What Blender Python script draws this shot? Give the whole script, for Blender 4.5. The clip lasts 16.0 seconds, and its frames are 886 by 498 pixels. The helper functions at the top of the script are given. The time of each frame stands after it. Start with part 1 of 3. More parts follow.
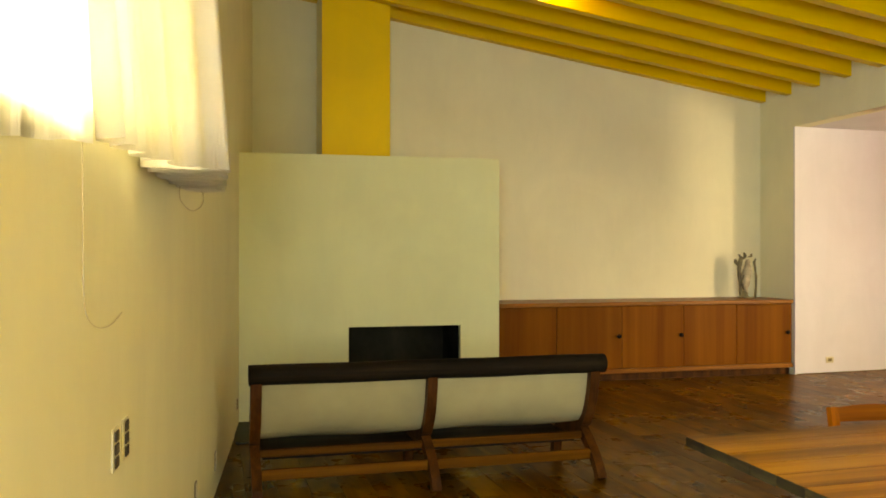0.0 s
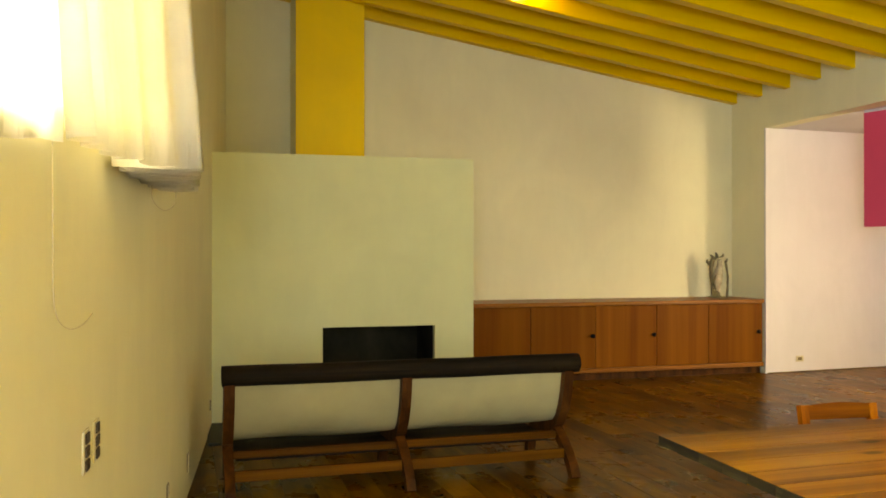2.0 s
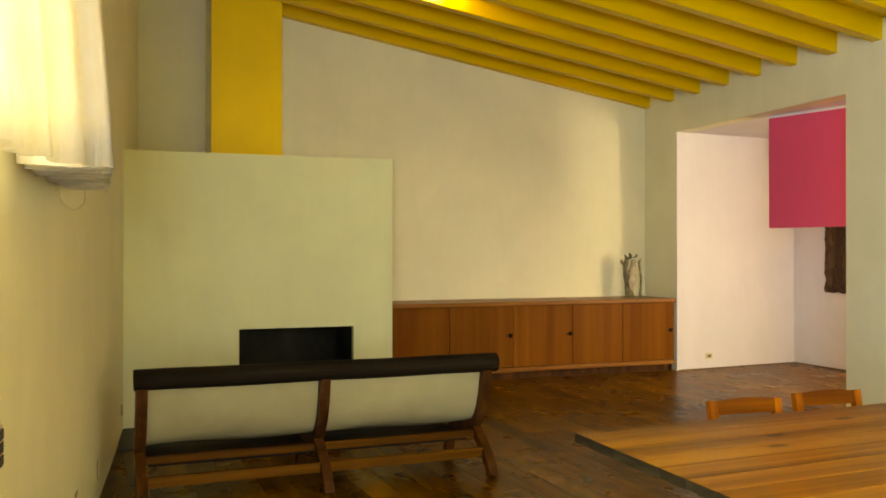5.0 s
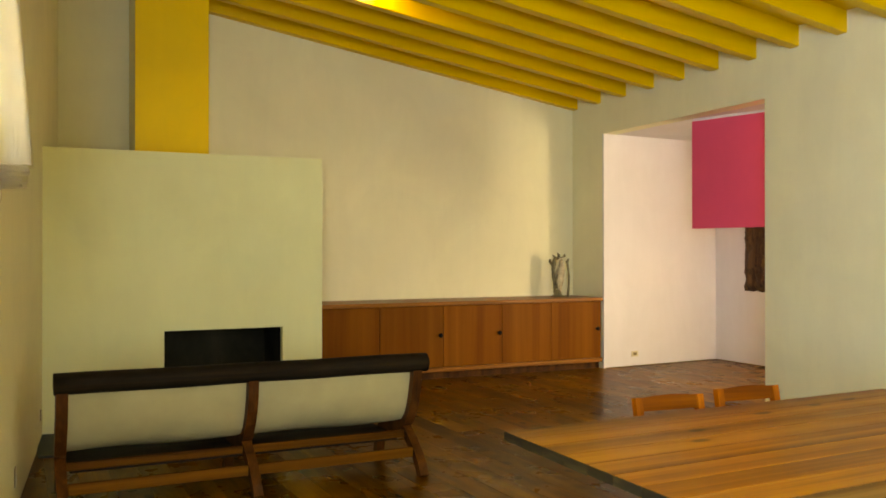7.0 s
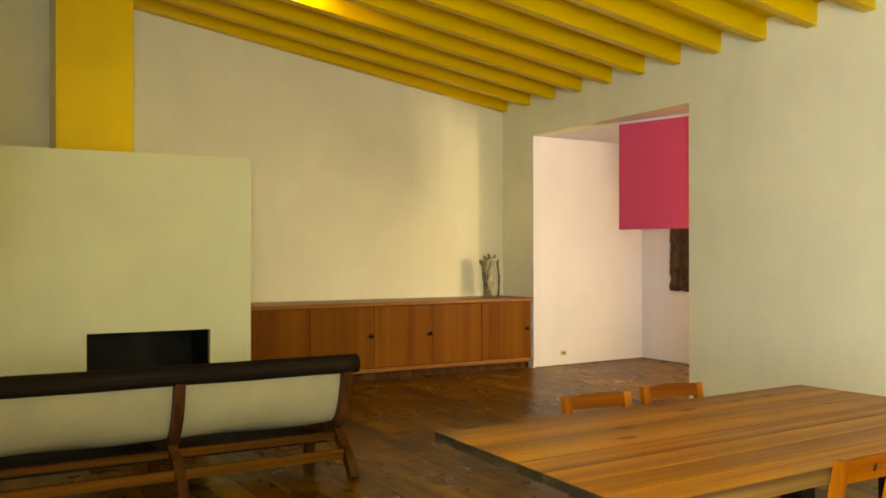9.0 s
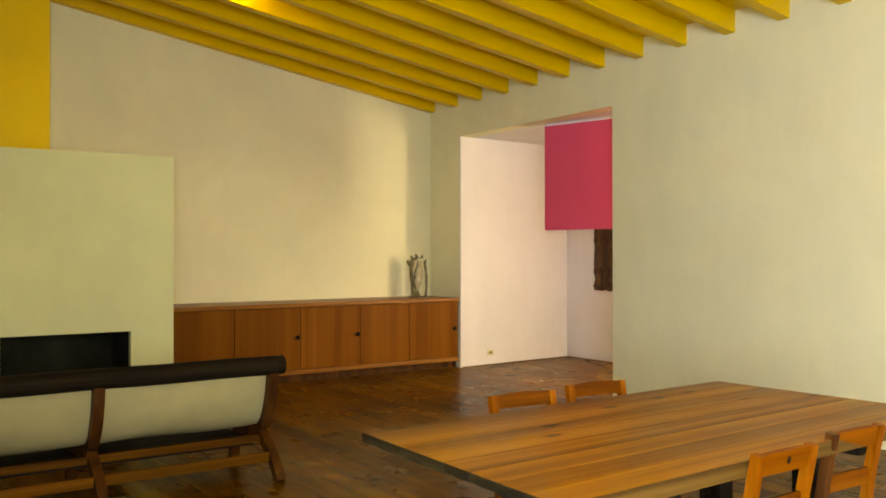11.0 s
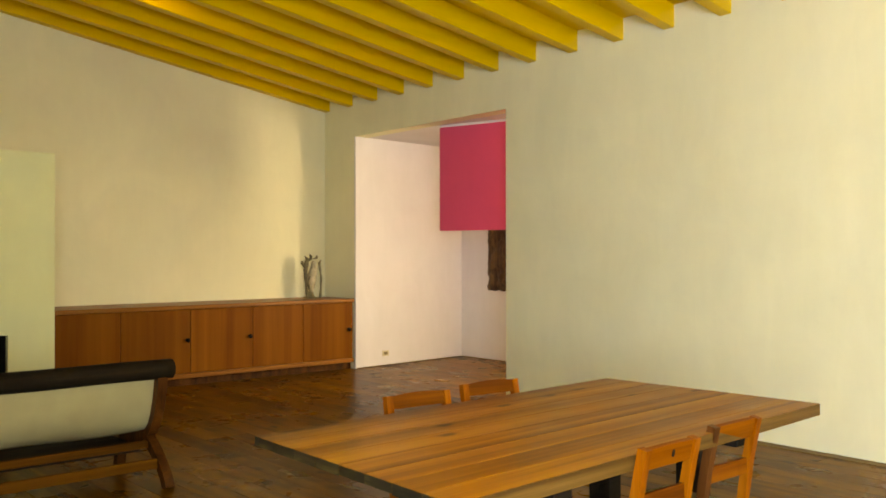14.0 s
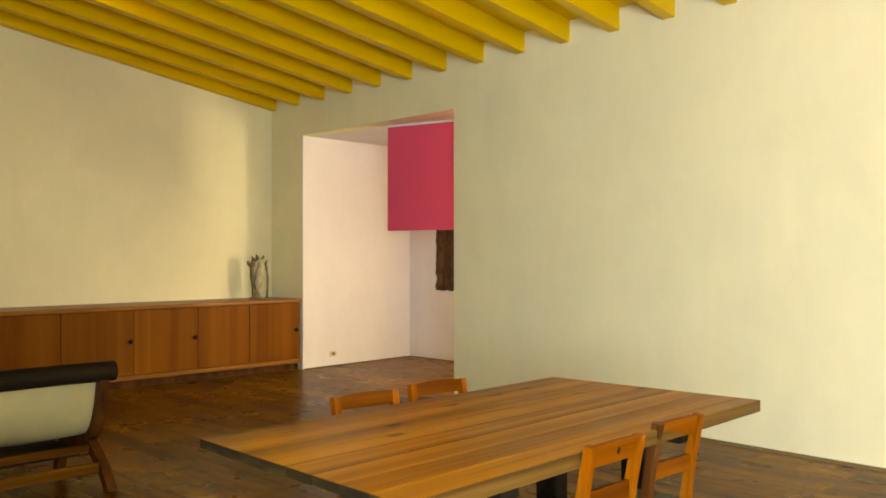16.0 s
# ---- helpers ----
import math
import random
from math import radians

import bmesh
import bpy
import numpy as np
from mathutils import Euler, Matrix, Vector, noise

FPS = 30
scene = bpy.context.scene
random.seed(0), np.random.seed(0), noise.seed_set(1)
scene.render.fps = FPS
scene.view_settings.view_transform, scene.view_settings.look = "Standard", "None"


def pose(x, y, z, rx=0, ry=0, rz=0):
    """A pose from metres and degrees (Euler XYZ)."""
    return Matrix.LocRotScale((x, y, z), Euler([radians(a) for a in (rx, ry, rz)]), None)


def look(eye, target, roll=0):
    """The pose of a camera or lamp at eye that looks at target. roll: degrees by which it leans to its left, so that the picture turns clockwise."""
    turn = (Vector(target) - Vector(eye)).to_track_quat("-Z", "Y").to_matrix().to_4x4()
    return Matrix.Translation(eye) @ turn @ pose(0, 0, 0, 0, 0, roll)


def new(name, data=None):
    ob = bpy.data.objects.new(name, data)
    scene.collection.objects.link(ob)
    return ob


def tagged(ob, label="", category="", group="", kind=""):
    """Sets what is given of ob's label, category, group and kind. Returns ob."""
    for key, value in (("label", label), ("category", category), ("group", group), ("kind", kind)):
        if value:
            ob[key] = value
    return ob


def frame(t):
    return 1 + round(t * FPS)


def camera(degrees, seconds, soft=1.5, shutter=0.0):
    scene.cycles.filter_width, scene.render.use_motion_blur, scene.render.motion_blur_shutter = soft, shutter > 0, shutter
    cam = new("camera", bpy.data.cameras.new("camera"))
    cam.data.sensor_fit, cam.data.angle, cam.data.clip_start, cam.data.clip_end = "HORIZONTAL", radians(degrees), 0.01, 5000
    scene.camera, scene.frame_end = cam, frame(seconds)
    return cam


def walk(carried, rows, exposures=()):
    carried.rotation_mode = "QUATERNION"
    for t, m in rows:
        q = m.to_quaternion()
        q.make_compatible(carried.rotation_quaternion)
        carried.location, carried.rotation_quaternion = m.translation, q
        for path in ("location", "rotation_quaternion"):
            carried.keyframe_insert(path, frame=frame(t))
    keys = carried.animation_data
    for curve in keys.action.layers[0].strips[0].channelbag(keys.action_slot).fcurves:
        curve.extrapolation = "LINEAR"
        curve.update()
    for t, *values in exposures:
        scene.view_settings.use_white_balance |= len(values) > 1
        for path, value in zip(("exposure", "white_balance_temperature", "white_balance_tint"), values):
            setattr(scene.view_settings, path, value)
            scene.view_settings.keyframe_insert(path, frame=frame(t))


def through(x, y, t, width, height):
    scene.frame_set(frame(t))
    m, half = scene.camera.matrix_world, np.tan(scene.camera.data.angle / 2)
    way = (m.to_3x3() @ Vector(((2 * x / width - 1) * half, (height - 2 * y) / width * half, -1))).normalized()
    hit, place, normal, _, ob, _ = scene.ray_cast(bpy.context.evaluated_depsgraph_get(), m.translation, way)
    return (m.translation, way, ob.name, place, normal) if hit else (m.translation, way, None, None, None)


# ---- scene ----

cam = camera(52.45, 16.0, soft=1.7)
EYE = 1.45
# seconds, yaw, pitch, roll of a camera that turns on its stand
PATH = [
    (0.0, -14.31, 0.17, 0.0), (0.5, -14.66, 0.17, 0.0), (1.0, -15.06, 0.17, 0.0), (1.5, -15.48, 0.18, 0.0),
    (2.0, -15.94, 0.18, 0.0), (2.5, -16.56, 0.18, 0.0), (3.0, -17.28, 0.18, 0.0), (3.5, -17.98, 0.19, 0.0),
    (4.0, -19.04, 0.20, 0.0), (6.5, -24.28, 0.21, 0.02), (7.0, -25.54, 0.21, 0.04), (7.5, -26.67, 0.22, 0.04),
    (8.0, -27.80, 0.23, 0.04), (8.5, -28.82, 0.24, 0.05), (9.0, -29.94, 0.25, 0.06), (11.5, -35.75, 0.27, 0.07),
    (12.0, -36.94, 0.28, 0.06), (12.5, -38.04, 0.28, 0.06), (13.0, -39.12, 0.28, 0.07), (13.5, -40.25, 0.28, 0.06),
    (14.0, -41.23, 0.29, 0.06), (14.5, -42.14, 0.29, 0.06), (15.0, -43.14, 0.29, 0.08), (15.5, -43.96, 0.28, 0.08),
    (16.0, -44.54, 0.28, 0.08),
]
walk(cam, [(t, pose(0, 0, EYE, 90 + p, r, w)) for t, w, p, r in PATH],
     exposures=[(0.0, -0.32, 9080, 2), (16.0, -0.32, 9080, 2)])

# ---- light ----
world = bpy.data.worlds.new("sky")
scene.world = world
world.use_nodes = True
wn = world.node_tree.nodes
sky = wn.new("ShaderNodeTexSky")
sky.sky_type, sky.sun_disc = "NISHITA", False
sky.sun_elevation, sky.sun_rotation = radians(48), radians(200)
wn["Background"].inputs["Strength"].default_value = 0.12
world.node_tree.links.new(sky.outputs[0], wn["Background"].inputs["Color"])


def window_light(name, eye, target, width, height, watts, colour):
    """Sky light that enters by a window's opening, known or assumed."""
    lamp = bpy.data.lights.new(name, "AREA")
    lamp.shape, lamp.size, lamp.size_y = "RECTANGLE", width, height
    lamp.energy, lamp.color = watts, colour
    ob = new(name, lamp)
    ob.matrix_world = look(eye, target)
    return tagged(ob, "daylight from a known or assumed window opening", "light", kind="structure")


window_light("window_light_left", (-0.72, 1.60, 2.60), (1.0, 2.0, 2.62), 1.6, 1.5, 235, (1.0, 0.94, 0.72))
window_light("window_light_hall", (8.60, 5.0, 1.75), (6.5, 5.0, 1.75), 1.2, 1.7, 265, (1.0, 0.875, 0.72))
window_light("window_light_side", (-0.80, -1.25, 1.78), (6.0, 2.6, 1.84), 1.9, 1.9, 1020, (0.50, 0.63, 1.0))
# added fill from behind the camera, by an assumed window out of view
window_light("fill_light_back", (3.6, -2.65, 1.7), (3.6, 5.0, 1.6), 4.2, 2.4, 122, (1.0, 0.95, 0.72))
# electric lamp up between two beams
bulb = bpy.data.lights.new("lamp_light", "POINT")
bulb.energy, bulb.color, bulb.shadow_soft_size = 13.0, (1.0, 0.86, 0.55), 0.03
bulb_at = new("lamp_light", bulb)
bulb_at.location = (3.15, 8.02, 3.995)
tagged(bulb_at, "light of the ceiling lamp", "light", kind="structure")


# ---- materials ----
def nodes_of(name, rough=0.6, metal=0.0):
    m = bpy.data.materials.new(name)
    m.use_nodes = True
    nt = m.node_tree
    b = nt.nodes["Principled BSDF"]
    b.inputs["Roughness"].default_value = rough
    b.inputs["Metallic"].default_value = metal
    return m, nt, b


def ramp(nt, stops):
    r = nt.nodes.new("ShaderNodeValToRGB")
    e = r.color_ramp.elements
    while len(e) < len(stops):
        e.new(0.5)
    for k, (p, c) in zip(e, stops):
        k.position, k.color = p, (*c, 1)
    return r


def coords(nt, scale, shift=True):
    """Object coordinates, stretched, and moved by a random step for each object."""
    tc = nt.nodes.new("ShaderNodeTexCoord")
    mp = nt.nodes.new("ShaderNodeMapping")
    mp.inputs["Scale"].default_value = scale
    nt.links.new(tc.outputs["Object"], mp.inputs["Vector"])
    if shift:
        oi = nt.nodes.new("ShaderNodeObjectInfo")
        mul = nt.nodes.new("ShaderNodeMath")
        mul.operation = "MULTIPLY"
        mul.inputs[1].default_value = 37.0
        nt.links.new(oi.outputs["Random"], mul.inputs[0])
        nt.links.new(mul.outputs[0], mp.inputs["Location"])
    return mp


def noise_tex(nt, vec, scale, detail=4, rough=0.55, warp=0.0):
    n = nt.nodes.new("ShaderNodeTexNoise")
    n.inputs["Scale"].default_value, n.inputs["Detail"].default_value = scale, detail
    n.inputs["Roughness"].default_value, n.inputs["Distortion"].default_value = rough, warp
    nt.links.new(vec.outputs[0], n.inputs["Vector"])
    return n


def mix(nt, a, b, fac, mode="MIX"):
    x = nt.nodes.new("ShaderNodeMix")
    x.data_type, x.blend_type = "RGBA", mode
    for socket, v in ((x.inputs[0], fac), (x.inputs[6], a), (x.inputs[7], b)):
        if isinstance(v, (int, float)):
            socket.default_value = v
        elif isinstance(v, tuple):
            socket.default_value = (*v, 1)
        else:
            nt.links.new(v, socket)
    return x.outputs[2]


def bump(nt, b, height, strength, distance=0.01):
    k = nt.nodes.new("ShaderNodeBump")
    k.inputs["Strength"].default_value, k.inputs["Distance"].default_value = strength, distance
    nt.links.new(height, k.inputs["Height"])
    nt.links.new(k.outputs[0], b.inputs["Normal"])


def plaster(name, colour, rough=0.85, blotch=0.03, relief=0.25):
    """Hand-trowelled plaster under limewash: broad blotches, streaks and a fine tooth."""
    m, nt, b = nodes_of(name, rough)
    v = coords(nt, (1, 1, 1), False)
    big = noise_tex(nt, v, 1.1, 5, 0.6, 0.6)
    lo = tuple(c * (1 - blotch * 2) for c in colour)
    hi = tuple(min(1, c * (1 + blotch)) for c in colour)
    r = ramp(nt, [(0.3, lo), (0.7, hi)])
    nt.links.new(big.outputs[0], r.inputs[0])
    st = noise_tex(nt, coords(nt, (5, 5, 1.1), False), 1.0, 5, 0.6, 0.8)
    r2 = ramp(nt, [(0.35, (0.96, 0.96, 0.95)), (0.65, (1, 1, 1))])
    nt.links.new(st.outputs[0], r2.inputs[0])
    nt.links.new(mix(nt, r.outputs[0], r2.outputs[0], 0.7, "MULTIPLY"), b.inputs["Base Color"])
    fine = noise_tex(nt, v, 7, 6, 0.6)
    bump(nt, b, fine.outputs[0], relief, 0.012)
    return m


def wood(name, dark, mid, light, grain, rough=0.45, fine=1.0, knots=0.0, coat=0.0, vary=0.3, spec=0.3, ior=1.5, relief=0.2, share=0.3, streak=0.75, stain=0.0):
    """Sawn wood with its grain along one axis: broad bands, fine fibres, knots and a change from board to board."""
    m, nt, b = nodes_of(name, rough)
    along = {"x": (0.16, 7, 7), "y": (7, 0.16, 7), "z": (7, 7, 0.16)}[grain]
    v = coords(nt, along)
    band = noise_tex(nt, v, 1.6 * fine, 4, 0.6, 0.5)
    fib = noise_tex(nt, v, 14 * fine, 5, 0.65)
    r = ramp(nt, [(0.35, dark), (0.5, mid), (0.65, light)])
    nt.links.new(band.outputs[0], r.inputs[0])
    r2 = ramp(nt, [(0.3, (0.62, 0.60, 0.58)), (0.62, (1, 1, 1))])
    nt.links.new(fib.outputs[0], r2.inputs[0])
    c = mix(nt, r.outputs[0], r2.outputs[0], streak, "MULTIPLY")
    oi = nt.nodes.new("ShaderNodeObjectInfo")
    r3 = ramp(nt, [(0.0, (1 - vary,) * 3), (1.0, (1, 1, 1))])
    nt.links.new(oi.outputs["Random"], r3.inputs[0])
    c = mix(nt, c, r3.outputs[0], 1.0, "MULTIPLY")
    if stain:
        worn = noise_tex(nt, coords(nt, (2.6, 1.1, 1)), 1.4, 6, 0.65, 0.7)
        rs = ramp(nt, [(0.40, (1 - stain, 1 - stain, 1 - stain)), (0.56, (1, 1, 1))])
        nt.links.new(worn.outputs[0], rs.inputs[0])
        c = mix(nt, c, rs.outputs[0], 1.0, "MULTIPLY")
    if knots:
        vo = nt.nodes.new("ShaderNodeTexVoronoi")
        vo.inputs["Scale"].default_value = 1.0
        vo.voronoi_dimensions = "3D" if grain == "z" else "2D"
        kv = coords(nt, {"x": (2.4, 5, 0), "y": (5, 2.4, 0), "z": (5, 0, 2.4)}[grain])
        wob = noise_tex(nt, kv, 3.0, 2)
        off = nt.nodes.new("ShaderNodeVectorMath")
        off.operation = "MULTIPLY_ADD"
        off.inputs[1].default_value = (0.22, 0.22, 0.22)
        nt.links.new(wob.outputs["Color"], off.inputs[0])
        nt.links.new(kv.outputs[0], off.inputs[2])
        nt.links.new(off.outputs[0], vo.inputs["Vector"])
        sep = nt.nodes.new("ShaderNodeSeparateColor")
        nt.links.new(vo.outputs["Color"], sep.inputs[0])
        few = nt.nodes.new("ShaderNodeMath")
        few.operation = "GREATER_THAN"
        few.inputs[1].default_value = share
        nt.links.new(sep.outputs[0], few.inputs[0])
        far_off = nt.nodes.new("ShaderNodeMath")
        far_off.operation = "ADD"
        nt.links.new(few.outputs[0], far_off.inputs[0])
        nt.links.new(vo.outputs["Distance"], far_off.inputs[1])
        rk = ramp(nt, [(0.08 * knots, (0.10, 0.08, 0.06)), (0.13 * knots, (0.82, 0.79, 0.76)), (0.20 * knots, (1, 1, 1))])
        nt.links.new(far_off.outputs[0], rk.inputs[0])
        c = mix(nt, c, rk.outputs[0], 0.85, "MULTIPLY")
    nt.links.new(c, b.inputs["Base Color"])
    wear = noise_tex(nt, coords(nt, (1, 1, 1)), 3.0, 4)
    rr = ramp(nt, [(0.3, (rough * 0.9,) * 3), (0.7, (min(1, rough * 1.15),) * 3)])
    nt.links.new(wear.outputs[0], rr.inputs[0])
    nt.links.new(rr.outputs[0], b.inputs["Roughness"])
    b.inputs["Coat Weight"].default_value = coat
    b.inputs["Specular IOR Level"].default_value = spec
    b.inputs["IOR"].default_value = ior
    b.inputs["Coat Roughness"].default_value = 0.25
    if relief:
        bump(nt, b, fib.outputs[0], relief, 0.004)
    return m


def paint(name, colour, rough=0.45, vary=0.08, relief=0.15, grain=(3, 3, 3)):
    m, nt, b = nodes_of(name, rough)
    v = coords(nt, grain)
    n = noise_tex(nt, v, 1.5, 5, 0.6)
    r = ramp(nt, [(0.3, tuple(c * (1 - 2 * vary) for c in colour)), (0.7, colour)])
    nt.links.new(n.outputs[0], r.inputs[0])
    nt.links.new(r.outputs[0], b.inputs["Base Color"])
    f = noise_tex(nt, v, 14, 4)
    bump(nt, b, f.outputs[0], relief, 0.006)
    return m


def cloth(name, colour, through=0.0, rough=0.9):
    """Woven cloth with an irregular thread; some lets light through."""
    m, nt, b = nodes_of(name, rough)
    v = coords(nt, (1, 1, 1), False)
    n = noise_tex(nt, v, 5, 4)
    w = noise_tex(nt, coords(nt, (20, 20, 60), False), 6.0, 3)
    r = ramp(nt, [(0.3, tuple(c * 0.86 for c in colour)), (0.7, colour)])
    nt.links.new(n.outputs[0], r.inputs[0])
    nt.links.new(r.outputs[0], b.inputs["Base Color"])
    bump(nt, b, w.outputs[0], 0.2, 0.002)
    if through:
        tr = nt.nodes.new("ShaderNodeBsdfTranslucent")
        tr.inputs["Color"].default_value = (*colour, 1)
        mx = nt.nodes.new("ShaderNodeMixShader")
        mx.inputs[0].default_value = through
        nt.links.new(b.outputs[0], mx.inputs[1])
        nt.links.new(tr.outputs[0], mx.inputs[2])
        nt.links.new(mx.outputs[0], nt.nodes["Material Output"].inputs["Surface"])
    return m


def glow(name, colour, strength):
    m, nt, b = nodes_of(name, 1.0)
    b.inputs["Base Color"].default_value = (*colour, 1)
    b.inputs["Emission Color"].default_value = (*colour, 1)
    b.inputs["Emission Strength"].default_value = strength
    return m


WALL = plaster("cream_limewash", (0.82, 0.775, 0.52))
MASS = plaster("pale_green_grey_limewash", (0.765, 0.745, 0.40))
HALL = plaster("white_limewash", (0.73, 0.70, 0.69), blotch=0.03)
SOOT = plaster("soot", (0.030, 0.027, 0.016), 0.95, 0.4, 0.6)
SOOT.node_tree.nodes["Principled BSDF"].inputs["Specular IOR Level"].default_value = 0.1
YELLOW = paint("yellow_gloss_paint", (0.76, 0.49, 0.002), 0.45, 0.06, 0.12, (0.6, 6, 6))
YELLOW_WALL = plaster("yellow_wall_paint", (0.95, 0.64, 0.005), 0.6, 0.04)
PINK = plaster("pink_wall_paint", (0.69, 0.065, 0.15), 0.8, 0.03, 0.15)
FLOOR = wood("dark_waxed_floorboard", (0.115, 0.042, 0.001), (0.21, 0.084, 0.002), (0.285, 0.130, 0.004), "y", 0.28, 0.5, 1.1, 0.0, 0.32, 0.2, 1.22, 0.006, 0.26, 0.6, 0.45)
GAP = paint("dark_joint", (0.012, 0.008, 0.005), 0.9)
CABINET = wood("cabinet_cedar", (0.165, 0.047, 0.004), (0.22, 0.070, 0.006), (0.26, 0.090, 0.009), "z", 0.45, 0.4, 0.6, 0.0, 0.18, 0.08, 1.45, 0.2, 0.12, 0.28)
CABINET_TOP = wood("cabinet_top_cedar", (0.20, 0.066, 0.006), (0.30, 0.108, 0.012), (0.37, 0.145, 0.02), "x", 0.4, 0.9, 0.0, 0.05, 0.05, 0.25)
TABLE = wood("honey_pine_board", (0.15, 0.048, 0.002), (0.32, 0.128, 0.006), (0.44, 0.215, 0.018), "x", 0.36, 0.7, 1.0, 0.0, 0.3, 0.15, 1.4, 0.1, 0.16, 0.6)
# near and right edges of the top: shade put into a darker brown
TABLE_EDGE = wood("shaded_board_edge", (0.07, 0.032, 0.006), (0.13, 0.065, 0.012), (0.19, 0.10, 0.022), "x", 0.55, 1.2, 0.0, 0.0, 0.1, 0.15)
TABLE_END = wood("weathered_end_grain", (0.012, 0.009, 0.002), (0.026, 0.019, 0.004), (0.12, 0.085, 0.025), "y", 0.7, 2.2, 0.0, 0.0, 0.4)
CHAIR = wood("orange_pine", (0.22, 0.054, 0.002), (0.33, 0.090, 0.004), (0.42, 0.136, 0.008), "z", 0.45, 1.0, 0.4, 0.0, 0.25, 0.08)
CHAIR_RAIL = wood("orange_pine_rail", (0.12, 0.028, 0.0012), (0.20, 0.052, 0.002), (0.27, 0.08, 0.004), "x", 0.45, 1.0, 0.6, 0.0, 0.25, 0.06)
DARK_CHAIR = wood("dark_brown_pine", (0.05, 0.015, 0.003), (0.09, 0.028, 0.005), (0.13, 0.045, 0.01), "z", 0.42, 1.0, 0.3, 0.0, 0.2, 0.15)
RUSH = paint("woven_rush", (0.36, 0.32, 0.15), 0.85, 0.25, 0.8, (40, 8, 8))
DARKWOOD = wood("blackened_wood", (0.008, 0.006, 0.004), (0.016, 0.011, 0.007), (0.03, 0.02, 0.012), "x", 0.6, 1.0, 0.0, 0.0, 0.1, 0.1)
SOFA_WOOD = wood("red_brown_wood", (0.035, 0.011, 0.002), (0.075, 0.024, 0.004), (0.12, 0.042, 0.008), "z", 0.45, 1.0, 0.0, 0.0, 0.25, 0.12)
SOFA_RAIL = wood("red_brown_rail", (0.055, 0.018, 0.0015), (0.125, 0.043, 0.003), (0.19, 0.072, 0.006), "x", 0.5, 1.0, 0.0, 0.0, 0.25, 0.05)
ROLL = wood("dark_brown_log", (0.006, 0.004, 0.0015), (0.014, 0.0085, 0.003), (0.03, 0.018, 0.005), "x", 0.75, 1.2, 0.0, 0.0, 0.1, 0.12)
CANVAS = cloth("cream_canvas", (0.385, 0.33, 0.155))
CURTAIN = cloth("ivory_curtain", (0.93, 0.88, 0.72), 0.32)
SHEER = cloth("thin_white_curtain", (0.92, 0.90, 0.84), 0.42)
SLATE = paint("dark_green_slate", (0.022, 0.026, 0.014), 0.6, 0.2, 0.4)
BRASS = paint("aged_brass", (0.20, 0.15, 0.06), 0.45)
DARKMETAL = paint("dark_bronze", (0.045, 0.028, 0.012), 0.45)
IVORY = paint("ivory_plastic", (0.68, 0.60, 0.38), 0.4)
CORD = paint("beige_cord", (0.66, 0.58, 0.38), 0.8)
STATUE = paint("worn_gesso_wood", (0.62, 0.53, 0.34), 0.8, 0.3, 0.6, (9, 9, 9))
STATUE_DARK = paint("dark_aged_gilding", (0.24, 0.20, 0.09), 0.6, 0.4, 0.6, (12, 12, 12))
CARVING = wood("old_carved_wood", (0.035, 0.016, 0.006), (0.085, 0.042, 0.016), (0.15, 0.08, 0.032), "z", 0.7, 2.0, 0.0, 0.0, 0.1)
SKIRT = wood("skirting_wood", (0.10, 0.055, 0.012), (0.17, 0.10, 0.025), (0.25, 0.16, 0.05), "y", 0.6)
OUTSIDE = glow("bright_sky_outside", (1.0, 0.97, 0.90), 3.0)
FRAME = paint("window_paint", (0.75, 0.70, 0.55), 0.5)


# ---- mesh helpers ----
def part(name, bm, material, parent=None, label="", smooth=False):
    me = bpy.data.meshes.new(name)
    bmesh.ops.recalc_face_normals(bm, faces=bm.faces)
    if smooth:
        for f in bm.faces:
            f.smooth = True
    bm.to_mesh(me)
    bm.free()
    me.materials.append(material)
    ob = new(name, me)
    ob.parent = parent
    if label:
        tagged(ob, label)
    return ob


def add_box(bm, lo, hi, m=None, bevel=0.0):
    """A box between two corners in bm, turned by m; bevel rounds its edges."""
    size = [h - l for l, h in zip(lo, hi)]
    mid = [(l + h) / 2 for l, h in zip(lo, hi)]
    g = bmesh.ops.create_cube(bm, size=1.0, matrix=Matrix.Translation(mid) @ Matrix.Diagonal((*size, 1)))
    vs = g["verts"]
    if bevel:
        es = list({e for v in vs for e in v.link_edges})
        r = bmesh.ops.bevel(bm, geom=es, offset=bevel, segments=2, affect="EDGES", profile=0.5)
        vs = list({v for f in r["faces"] for v in f.verts} | {v for v in vs if v.is_valid})
    if m is not None:
        bmesh.ops.transform(bm, matrix=m, verts=vs)
    return vs


def box(lo, hi, bevel=0.0, m=None):
    bm = bmesh.new()
    add_box(bm, lo, hi, m, bevel)
    return bm


def prism(outline, z0, z1):
    """An upright solid over a flat outline."""
    bm = bmesh.new()
    lo = [bm.verts.new((x, y, z0)) for x, y in outline]
    hi = [bm.verts.new((x, y, z1)) for x, y in outline]
    bm.faces.new(lo[::-1])
    bm.faces.new(hi)
    for i in range(len(lo)):
        j = (i + 1) % len(lo)
        bm.faces.new((lo[i], lo[j], hi[j], hi[i]))
    return bm


